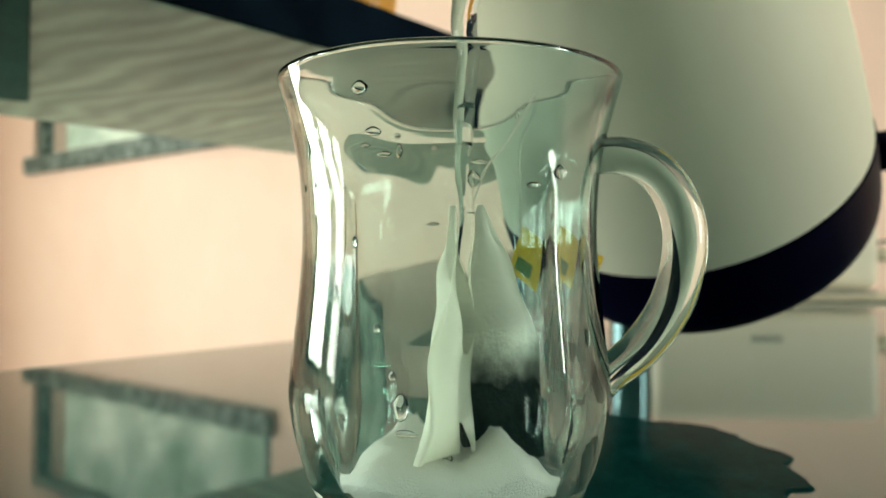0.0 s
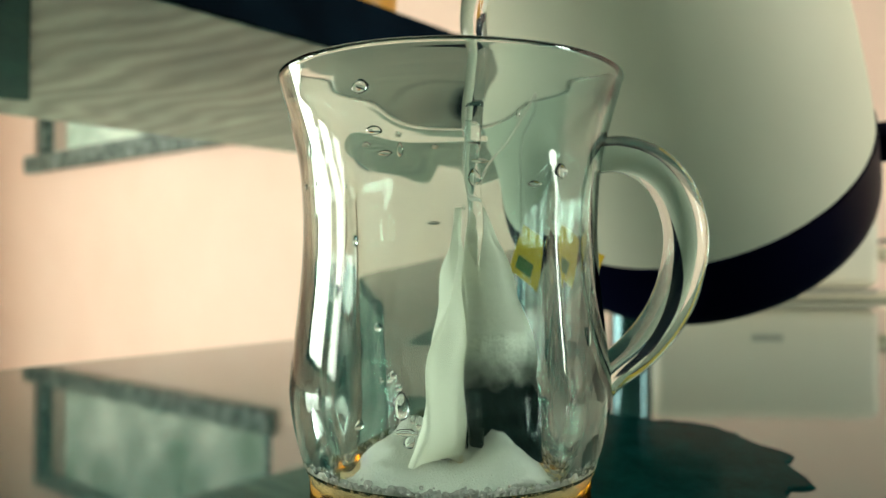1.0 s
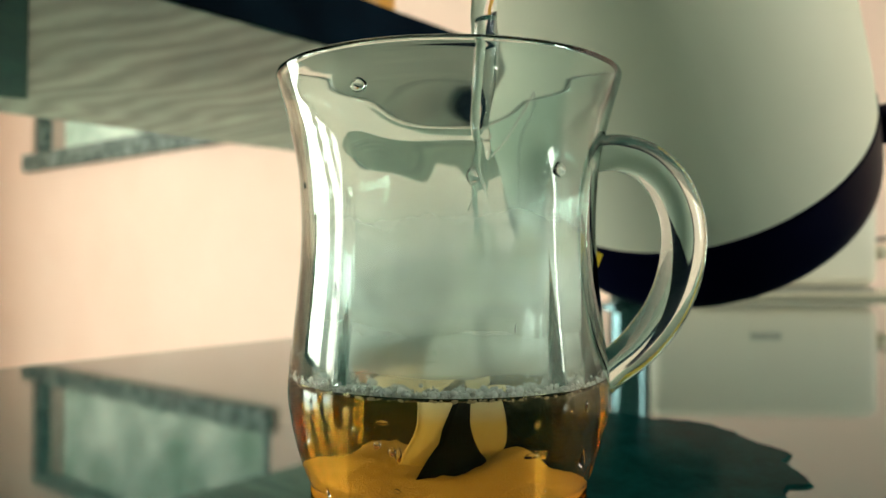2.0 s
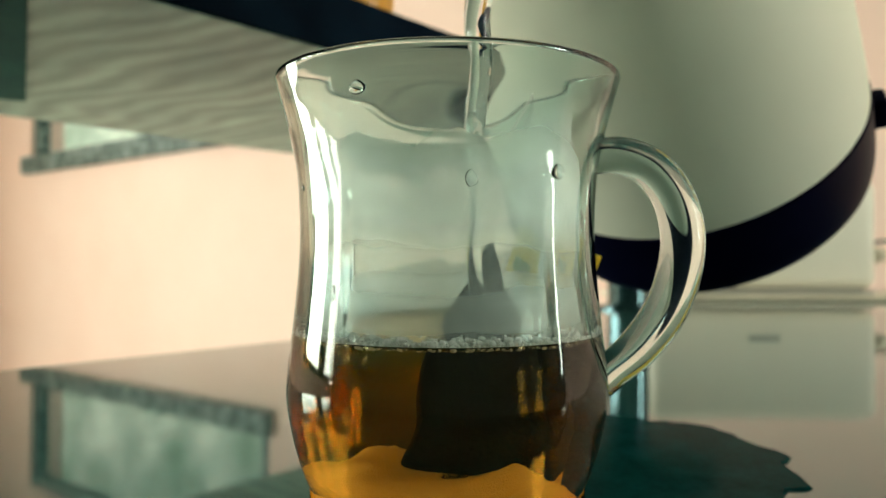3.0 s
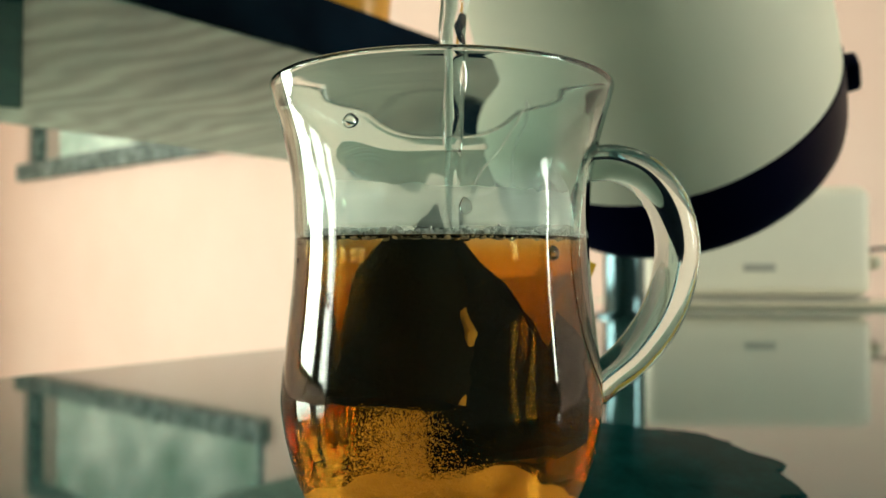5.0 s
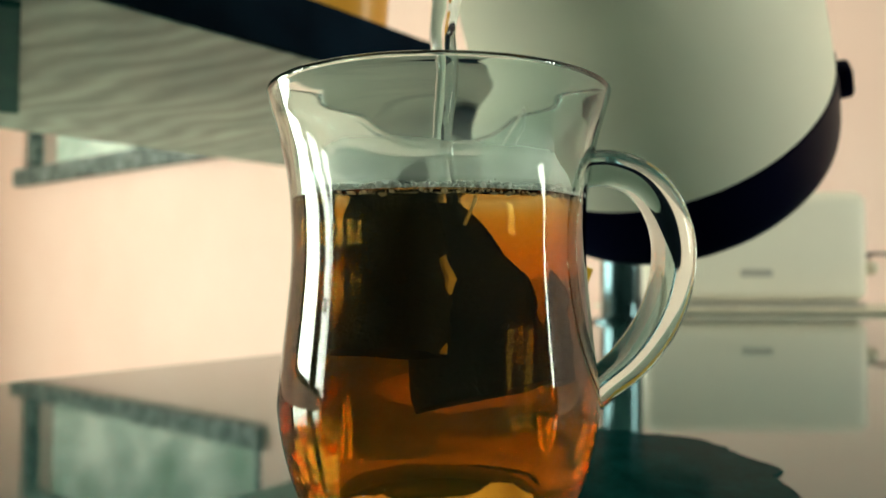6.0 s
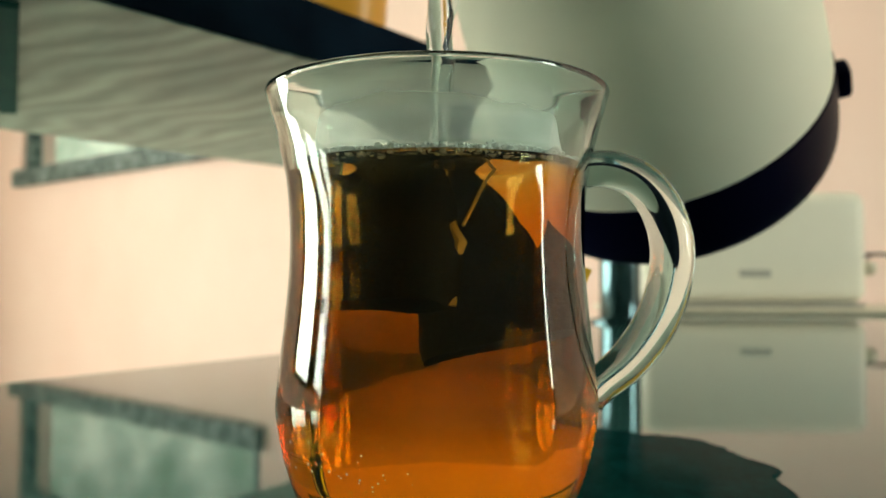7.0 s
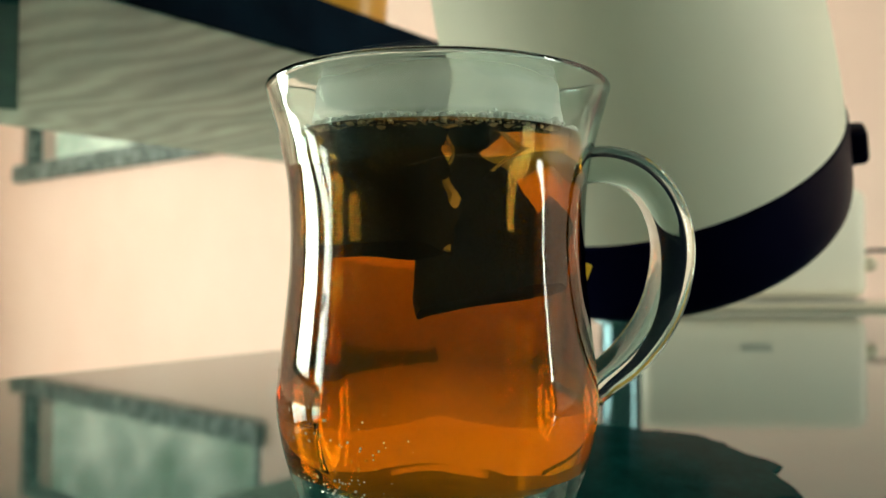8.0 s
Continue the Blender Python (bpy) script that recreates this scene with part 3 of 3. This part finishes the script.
tagged(foam, kind="stuff")


def clinging(n):
    """Fine bubbles along the lower wall of the mug, on the window's side."""
    bm = bmesh.new()
    for _ in range(n):
        a, z = radians(random.gauss(228, 16)), -0.075 + abs(random.gauss(0, 0.008))
        r = 0.0276 + 0.0040 * min(1.0, (z + 0.075) / 0.012)
        bmesh.ops.create_icosphere(bm, subdivisions=1, radius=random.uniform(0.00012, 0.00034), matrix=Matrix.Translation((r * math.cos(a), r * math.sin(a), z)))
    return bm


tagged(part("fine_bubbles", clinging(90), "bubble", tea, "fine bubbles clinging to the wall"), kind="stuff")

# ---- kettle ----
kettle = thing("electric_kettle", "cream plastic electric kettle with a dark navy base, tilted to pour", "kettle")


def kettle_parts():
    body = outline([(0.0795, 0.0345), (0.0785, 0.055), (0.0755, 0.090), (0.0705, 0.125), (0.0650, 0.160), (0.0595, 0.190), (0.0570, 0.203)], 5)
    part("body", turned([(0, 0.0340)] + body + [(0.055, 0.205), (0, 0.205)], 96), "cream", kettle)
    part("base", turned(outline([(0.058, -0.0060), (0.072, -0.0060), (0.0770, -0.0040), (0.0795, 0.002), (0.0803, 0.015), (0.0803, 0.0335)], 4) + [(0.076, 0.0342), (0, 0.0340), (0, 0.002), (0.056, 0.002)], 96),
         "navy", kettle, "dark navy base ring")
    part("lid", turned(outline([(0.0, 0.219), (0.028, 0.217), (0.048, 0.211), (0.0555, 0.2055)], 4) + [(0, 0.2052)], 64), "navy", kettle, "dark navy lid")
    part("spout", tube(spline([(0.040, 0.005, 0.192), (0.080, 0.009, 0.197), (0.115, 0.013, 0.202), (0.137, 0.016, 0.205)], 5), lambda t: 0.0125 - 0.004 * t, 24), "cream", kettle)
    part("handle", tube(spline([(-0.055, 0, 0.192), (-0.100, 0, 0.198), (-0.122, 0, 0.175), (-0.122, 0, 0.115), (-0.105, 0, 0.070), (-0.076, 0, 0.055)], 6), 0.012, 16, 0.8), "navy", kettle, "dark navy handle")
    latch = part("latch", boxed(-0.006, 0.006, -0.009, 0.0025, -0.008, 0.008, bevel=0.0025), "navy", kettle, "small dark latch")
    a = radians(104)
    latch.matrix_basis = pose(0.0845 * math.cos(a), 0.0845 * math.sin(a), 0.016, 0, 0, 104 - 90)


kettle_parts()

# ---- poured water ----
random.seed(9)


def jet(length, r0, r1, seed):
    """A lumpy jet of water, its foot at z = 0."""
    pts = [Vector((0.0006 * math.sin(k * 0.5 + seed), 0.0005 * math.cos(k * 0.4 + seed), length * k / 40)) for k in range(41)]
    return tube(pts, lambda t: (r0 + (r1 - r0) * t) * (1 + 0.22 * noise.noise(Vector((t * length * 90, seed, 0)))), 20, 0.75)


stream = mesh_object("water_stream", jet(0.070, 0.0030, 0.0060, 3.0), M["water"], True)
tagged(stream, "clear stream of hot water falling from the kettle", "water")
stream_foot = mesh_object("water_stream", jet(0.085, 0.0026, 0.0030, 7.0), M["water"], True)
tagged(stream_foot, "thin lower end of the falling water", "water")

# ---- beads of water thrown up where the stream lands ----
SPLASH = []
random.seed(21)
for k in range(14):
    bm = bmesh.new()
    bmesh.ops.create_uvsphere(bm, u_segments=12, v_segments=8, radius=random.uniform(0.0006, 0.0013))
    for v in bm.verts:
        v.co *= 1 + 0.3 * noise.noise(v.co * 900 + Vector((k, 0, 0)))
    bead = mesh_object("splash_bead", bm, M["drop"], True)
    tagged(bead, "bead of water splashing up inside the mug", "water drop", "splash in the mug")
    SPLASH.append((bead, random.uniform(-0.020, -0.002), random.uniform(-0.022, 0.004), random.uniform(0.010, 0.022), random.uniform(0.45, 1.25)))

# ---- steam over the tea ----
steam = mesh_object("steam", turned([(0.0290, 0.045 * k / 12) for k in range(13)], 64), M["steam"], True)
tagged(steam, "thin white steam over the hot tea", "steam", kind="stuff")

low_steam = mesh_object("steam", turned([(0.0300 - 0.004 * k / 8, 0.018 * k / 8) for k in range(9)], 64), M["low_steam"], True)
tagged(low_steam, "thin white steam lying on the hot tea", "steam", kind="stuff")

# ---- on the counter ----
toaster = thing("toaster", "cream long-slot toaster with a grey badge", "toaster", pose(0.547, 1.19, 0, 0, 0, -3))


def toaster_parts():
    part("body", boxed(-0.19, 0.19, -0.06, 0.08, 0.016, 0.205, bevel=0.022, segments=5), "toaster", toaster)
    part("foot_plate", boxed(-0.185, 0.185, -0.055, 0.075, 0.0085, 0.0155, bevel=0.002), "grey", toaster, "grey foot plate", smooth=False)
    part("slot", boxed(-0.14, 0.14, -0.005, 0.025, 0.2045, 0.2062), "navy", toaster, "dark bread slot", smooth=False)
    part("badge", boxed(-0.026, 0.026, -0.0625, -0.0602, 0.060, 0.072, bevel=0.0008), "grey", toaster, "grey printed badge", smooth=False)
    lever = part("lever", turned([(0, -0.014), (0.010, -0.011), (0.0145, -0.004), (0.0145, 0.004), (0.010, 0.011), (0, 0.014)], 24), "ivory", toaster, "round ivory lever knob")
    lever.matrix_basis = pose(0.206, -0.02, 0.075)


toaster_parts()
tray = mesh_object("tray", boxed(-0.25, 0.30, -0.12, 0.10, 0.0006, 0.0080, bevel=0.003), M["ivory"])
tray.matrix_basis = pose(0.547, 1.19, 0, 0, 0, -3)
tagged(tray, "thin pale tray under the toaster", "tray")

cord = mesh_object("power_cord", tube(spline([(0.73, 1.27, 0.040), (0.765, 1.24, 0.085), (0.80, 1.22, 0.100), (0.86, 1.23, 0.09), (0.94, 1.26, 0.05), (1.02, 1.28, 0.005)], 8), 0.0035, 10), M["cable"], True)
tagged(cord, "black power cord beside the toaster", "cord")


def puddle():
    """A thin wet patch with an uneven edge, coloured as a dark reflection."""
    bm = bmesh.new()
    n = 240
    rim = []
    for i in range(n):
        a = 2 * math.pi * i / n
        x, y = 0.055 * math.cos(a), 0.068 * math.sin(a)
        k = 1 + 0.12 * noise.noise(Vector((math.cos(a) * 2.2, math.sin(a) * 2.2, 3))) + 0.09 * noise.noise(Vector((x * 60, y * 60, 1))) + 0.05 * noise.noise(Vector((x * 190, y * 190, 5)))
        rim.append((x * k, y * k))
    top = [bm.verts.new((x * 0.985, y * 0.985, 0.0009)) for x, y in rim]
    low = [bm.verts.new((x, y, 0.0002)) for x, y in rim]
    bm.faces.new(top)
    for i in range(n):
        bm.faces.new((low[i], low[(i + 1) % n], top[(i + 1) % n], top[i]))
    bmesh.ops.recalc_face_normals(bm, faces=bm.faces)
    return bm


# nearly mirrorless wet sheet; its dark colour stands in for the bar's reflection
wet = mesh_object("wet_dark_reflection", puddle(), M["wet"], False)
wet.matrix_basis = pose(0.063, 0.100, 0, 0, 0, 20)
tagged(wet, "wet patch beside the mug, a dark reflection put into its colour", "puddle")

cup = thing("tumbler", "orange plastic tumbler on the raised bar", "cup", ROOM @ pose(0.4434, 0.4536, 0.2460))
part("body", turned([(0, 0.0), (0.032, 0.0), (0.035, 0.003), (0.042, 0.11), (0.040, 0.11), (0.033, 0.006), (0, 0.005)], 48), "orange", cup)


# ---- motion ----
def kettle_pose(x, y, z, way, tilt):
    """The kettle with the middle of its foot at x, y, z, tilted so many degrees; way: the heading of the pour."""
    return Matrix.Translation((x, y, z)) @ Matrix.Rotation(radians(way), 4, "Z") @ Matrix.Rotation(radians(tilt), 4, "Y")


def motions():
    walk(kettle, [(t, kettle_pose(*r)) for t, *r in (
        (0.0, 0.1304, 0.2100, 0.0928, 235.5, 44.3), (0.5, 0.1304, 0.2100, 0.0935, 235.5, 44.4), (1.0, 0.1305, 0.2105, 0.0965, 235.7, 44.8), (1.5, 0.1330, 0.2110, 0.0990, 235.9, 45.2),
        (2.2, 0.1330, 0.2130, 0.1065, 236.4, 46.3), (3.0, 0.1315, 0.2145, 0.1125, 236.9, 47.0), (3.5, 0.1295, 0.2160, 0.1180, 237.4, 47.8), (4.0, 0.1270, 0.2180, 0.1275, 238.0, 49.0),
        (4.5, 0.1254, 0.2197, 0.1338, 238.5, 50.0), (5.2, 0.1240, 0.2197, 0.1345, 238.5, 50.0), (6.0, 0.1230, 0.2197, 0.1340, 238.5, 50.0), (6.5, 0.1232, 0.2197, 0.1335, 238.5, 50.0),
        (7.0, 0.1230, 0.2197, 0.1345, 238.5, 50.0), (7.4, 0.1232, 0.2190, 0.1325, 238.4, 49.6), (7.6, 0.1205, 0.2120, 0.1260, 238.0, 47.3), (7.8, 0.1165, 0.2020, 0.1170, 237.3, 44.0),
        (8.0, 0.1075, 0.1804, 0.0969, 235.8, 36.3))])
    levels = ((0.0, 0.011), (0.4, 0.013), (0.7, 0.018), (1.0, 0.0235), (1.5, 0.0345), (2.2, 0.0445), (2.8, 0.0505), (3.0, 0.0525), (3.5, 0.0565), (4.0, 0.0645), (4.5, 0.0702),
              (5.2, 0.0785), (6.0, 0.0862), (6.5, 0.0888), (7.0, 0.0942), (7.5, 0.0977), (8.0, 0.0995))
    walk(tea, [(t, pose(0.0015, 0, z)) for t, z in levels])
    sway = ((0.0, 0.0055), (1.0, 0.0075), (1.5, 0.0105), (2.8, 0.0095), (3.5, 0.0080), (4.5, 0.0055), (6.0, 0.0030), (7.0, 0.0025), (7.7, 0.0030))
    walk(stream, [(t, pose(x, 0, 0.098)) for t, x in sway] + [(8.0, pose(0.004, 0, 0.168))])
    rows = []
    for t, z in levels[:-1]:
        x = float(np.interp(t, [s[0] for s in sway], [s[1] for s in sway]))
        rows.append((t, pose(x, 0, max(z, 0.024) - 0.002)))
    walk(stream_foot, rows + [(7.8, pose(0.003, 0, 0.100)), (8.0, pose(0.004, 0, 0.170))])
    walk(sugar, [(t, pose(0.0015, 0, z)) for t, z in ((0.0, 0.0127), (0.6, 0.0125), (1.5, 0.0115), (3.0, 0.0105), (3.6, 0.0095), (4.2, 0.0080), (4.7, 0.0065), (5.8, 0.0030), (8.0, 0.0022))])
    for ob, x, high in zip(SWIRLS, (-0.002, -0.006, -0.008), (0.021, 0.029, 0.036)):
        walk(ob, [(0.0, pose(0.0015, 0, 0.012)), (3.5, pose(0.0015, 0, 0.0115)), (4.0, pose(x * 0.6, -0.004, 0.010 + (high - 0.010) * 0.45, 0, 0, 20)), (4.5, pose(x, -0.007, high, 0, 0, 50)),
                  (4.8, pose(x, -0.006, high * 0.95, 0, 0, 70)), (5.6, pose(0.0015, 0, 0.004, 0, 0, 110)), (8.0, pose(0.0015, 0, 0.002, 0, 0, 120))])
    walk(steam, [(t, pose(0.0015, 0, z, 0, 0, 12 * t)) for t, z in (
        (0.0, -0.048), (1.3, -0.047), (1.6, 0.000), (2.1, 0.050), (2.8, 0.062), (3.5, 0.066), (4.5, 0.067), (4.72, 0.069), (4.95, 0.240), (5.4, 0.55), (6.5, 0.90), (8.0, 0.95))])
    walk(low_steam, [(0.0, pose(0.0015, 0, -0.030)), (1.3, pose(0.0015, 0, -0.020)), (1.6, pose(0.0015, 0, 0.026))] + [(t, pose(0.0015, 0, z - 0.001, 0, 0, 25 * t)) for t, z in levels if t > 2])
    for k, (ob, x, z) in enumerate(DROPS):
        if (x, z) == (-0.0214, ZC - 0.0072):
            continue
        start = 4.85 + 0.05 * (k % 4) if k in (6, 8, 10, 24) else 1.25 + 0.07 * (k % 7)
        low = 0.007 + 0.0007 * (k % 5)
        run = [(start + 0.12 * s, drop_pose(x, z + (low - z) * s / 7)) for s in range(8)]
        walk(ob, [(0.0, drop_pose(x, z))] + run + [(8.0, drop_pose(x, low))])
    for bead, x, y, high, start in SPLASH:
        rows = [(0.0, pose(x + 0.004, y, 0.014)), (start, pose(x + 0.004, y, 0.015))]
        rows += [(start + 0.1 * s, pose(x + 0.004 - 0.0012 * s, y, 0.019 + high * (1 - ((s - 2.5) / 2.5) ** 2))) for s in range(1, 6)]
        walk(bead, rows + [(8.0, pose(x, y, 0.011))])
    walk(bag, [(t, pose(*r)) for t, *r in (
        (0.0, 0.008, 0.002, 0.0245, 0, 0, 0), (0.6, 0.008, 0.002, 0.0245, 0, 0, 0), (1.0, 0.007, 0.002, 0.0235, 0, 2, 0), (1.5, 0.007, 0.001, 0.0225, -6, 4, 0), (2.2, 0.009, -0.003, 0.0215, -18, 6, 0),
        (2.8, 0.0115, -0.008, 0.0215, -32, 8, 0), (3.0, 0.0115, -0.010, 0.0215, -36, 8, 2), (3.5, 0.0105, -0.012, 0.0225, -40, 8, 4), (3.8, 0.0080, -0.013, 0.0228, -44, 4, 5), (4.0, 0.0060, -0.014, 0.0232, -46, 2, 5),
        (4.5, 0.0050, -0.014, 0.0245, -44, 0, 4), (5.2, 0.0030, -0.011, 0.034, -36, -3, 0), (6.0, 0.0010, -0.008, 0.0425, -30, -4, 0), (6.5, 0.0020, -0.008, 0.0450, -30, -4, 0),
        (7.0, 0.0030, -0.011, 0.0550, -38, -2, 0), (8.0, 0.0020, -0.014, 0.0690, -46, 2, 0))])
    walk(leaf_1, [(0.0, pose(-0.0075, -0.004, 0, 0, 5, 74)), (1.5, pose(-0.0070, -0.004, 0, 0, 4, 66)), (2.2, pose(-0.004, -0.004, 0, 0, 0, 36)), (3.0, pose(-0.004, -0.004, 0.001, 0, 0, 10)), (3.5, pose(-0.005, -0.005, 0.003, 0, 2, 8)),
                  (4.0, pose(-0.0110, -0.005, 0.008, 0, 5, 8)), (6.0, pose(-0.0110, -0.004, 0.009, 0, 8, 8)), (8.0, pose(-0.0120, -0.004, 0.002, 0, 3, 6))])
    for swell in (swell_1, swell_2):
        walk(swell, [(t, pose(0, 0, z)) for t, z in ((0.0, -0.0590), (1.5, -0.0590), (2.0, -0.030), (2.6, -0.004), (2.8, 0.0), (8.0, 0.0))])
    walk(leaf_2, [(0.0, pose(0.0060, 0.003, 0, 0, 0, -12)), (3.0, pose(0.004, 0.002, 0, 0, 0, -8)), (3.5, pose(0.004, 0.002, 0, 0, 0, -8)), (4.0, pose(0.0100, 0.002, 0, 0, -4, -8)), (7.0, pose(0.0100, 0.002, -0.001, 0, -3, -8)), (8.0, pose(0.0100, 0.002, -0.006, 0, -3, -8))])


motions()
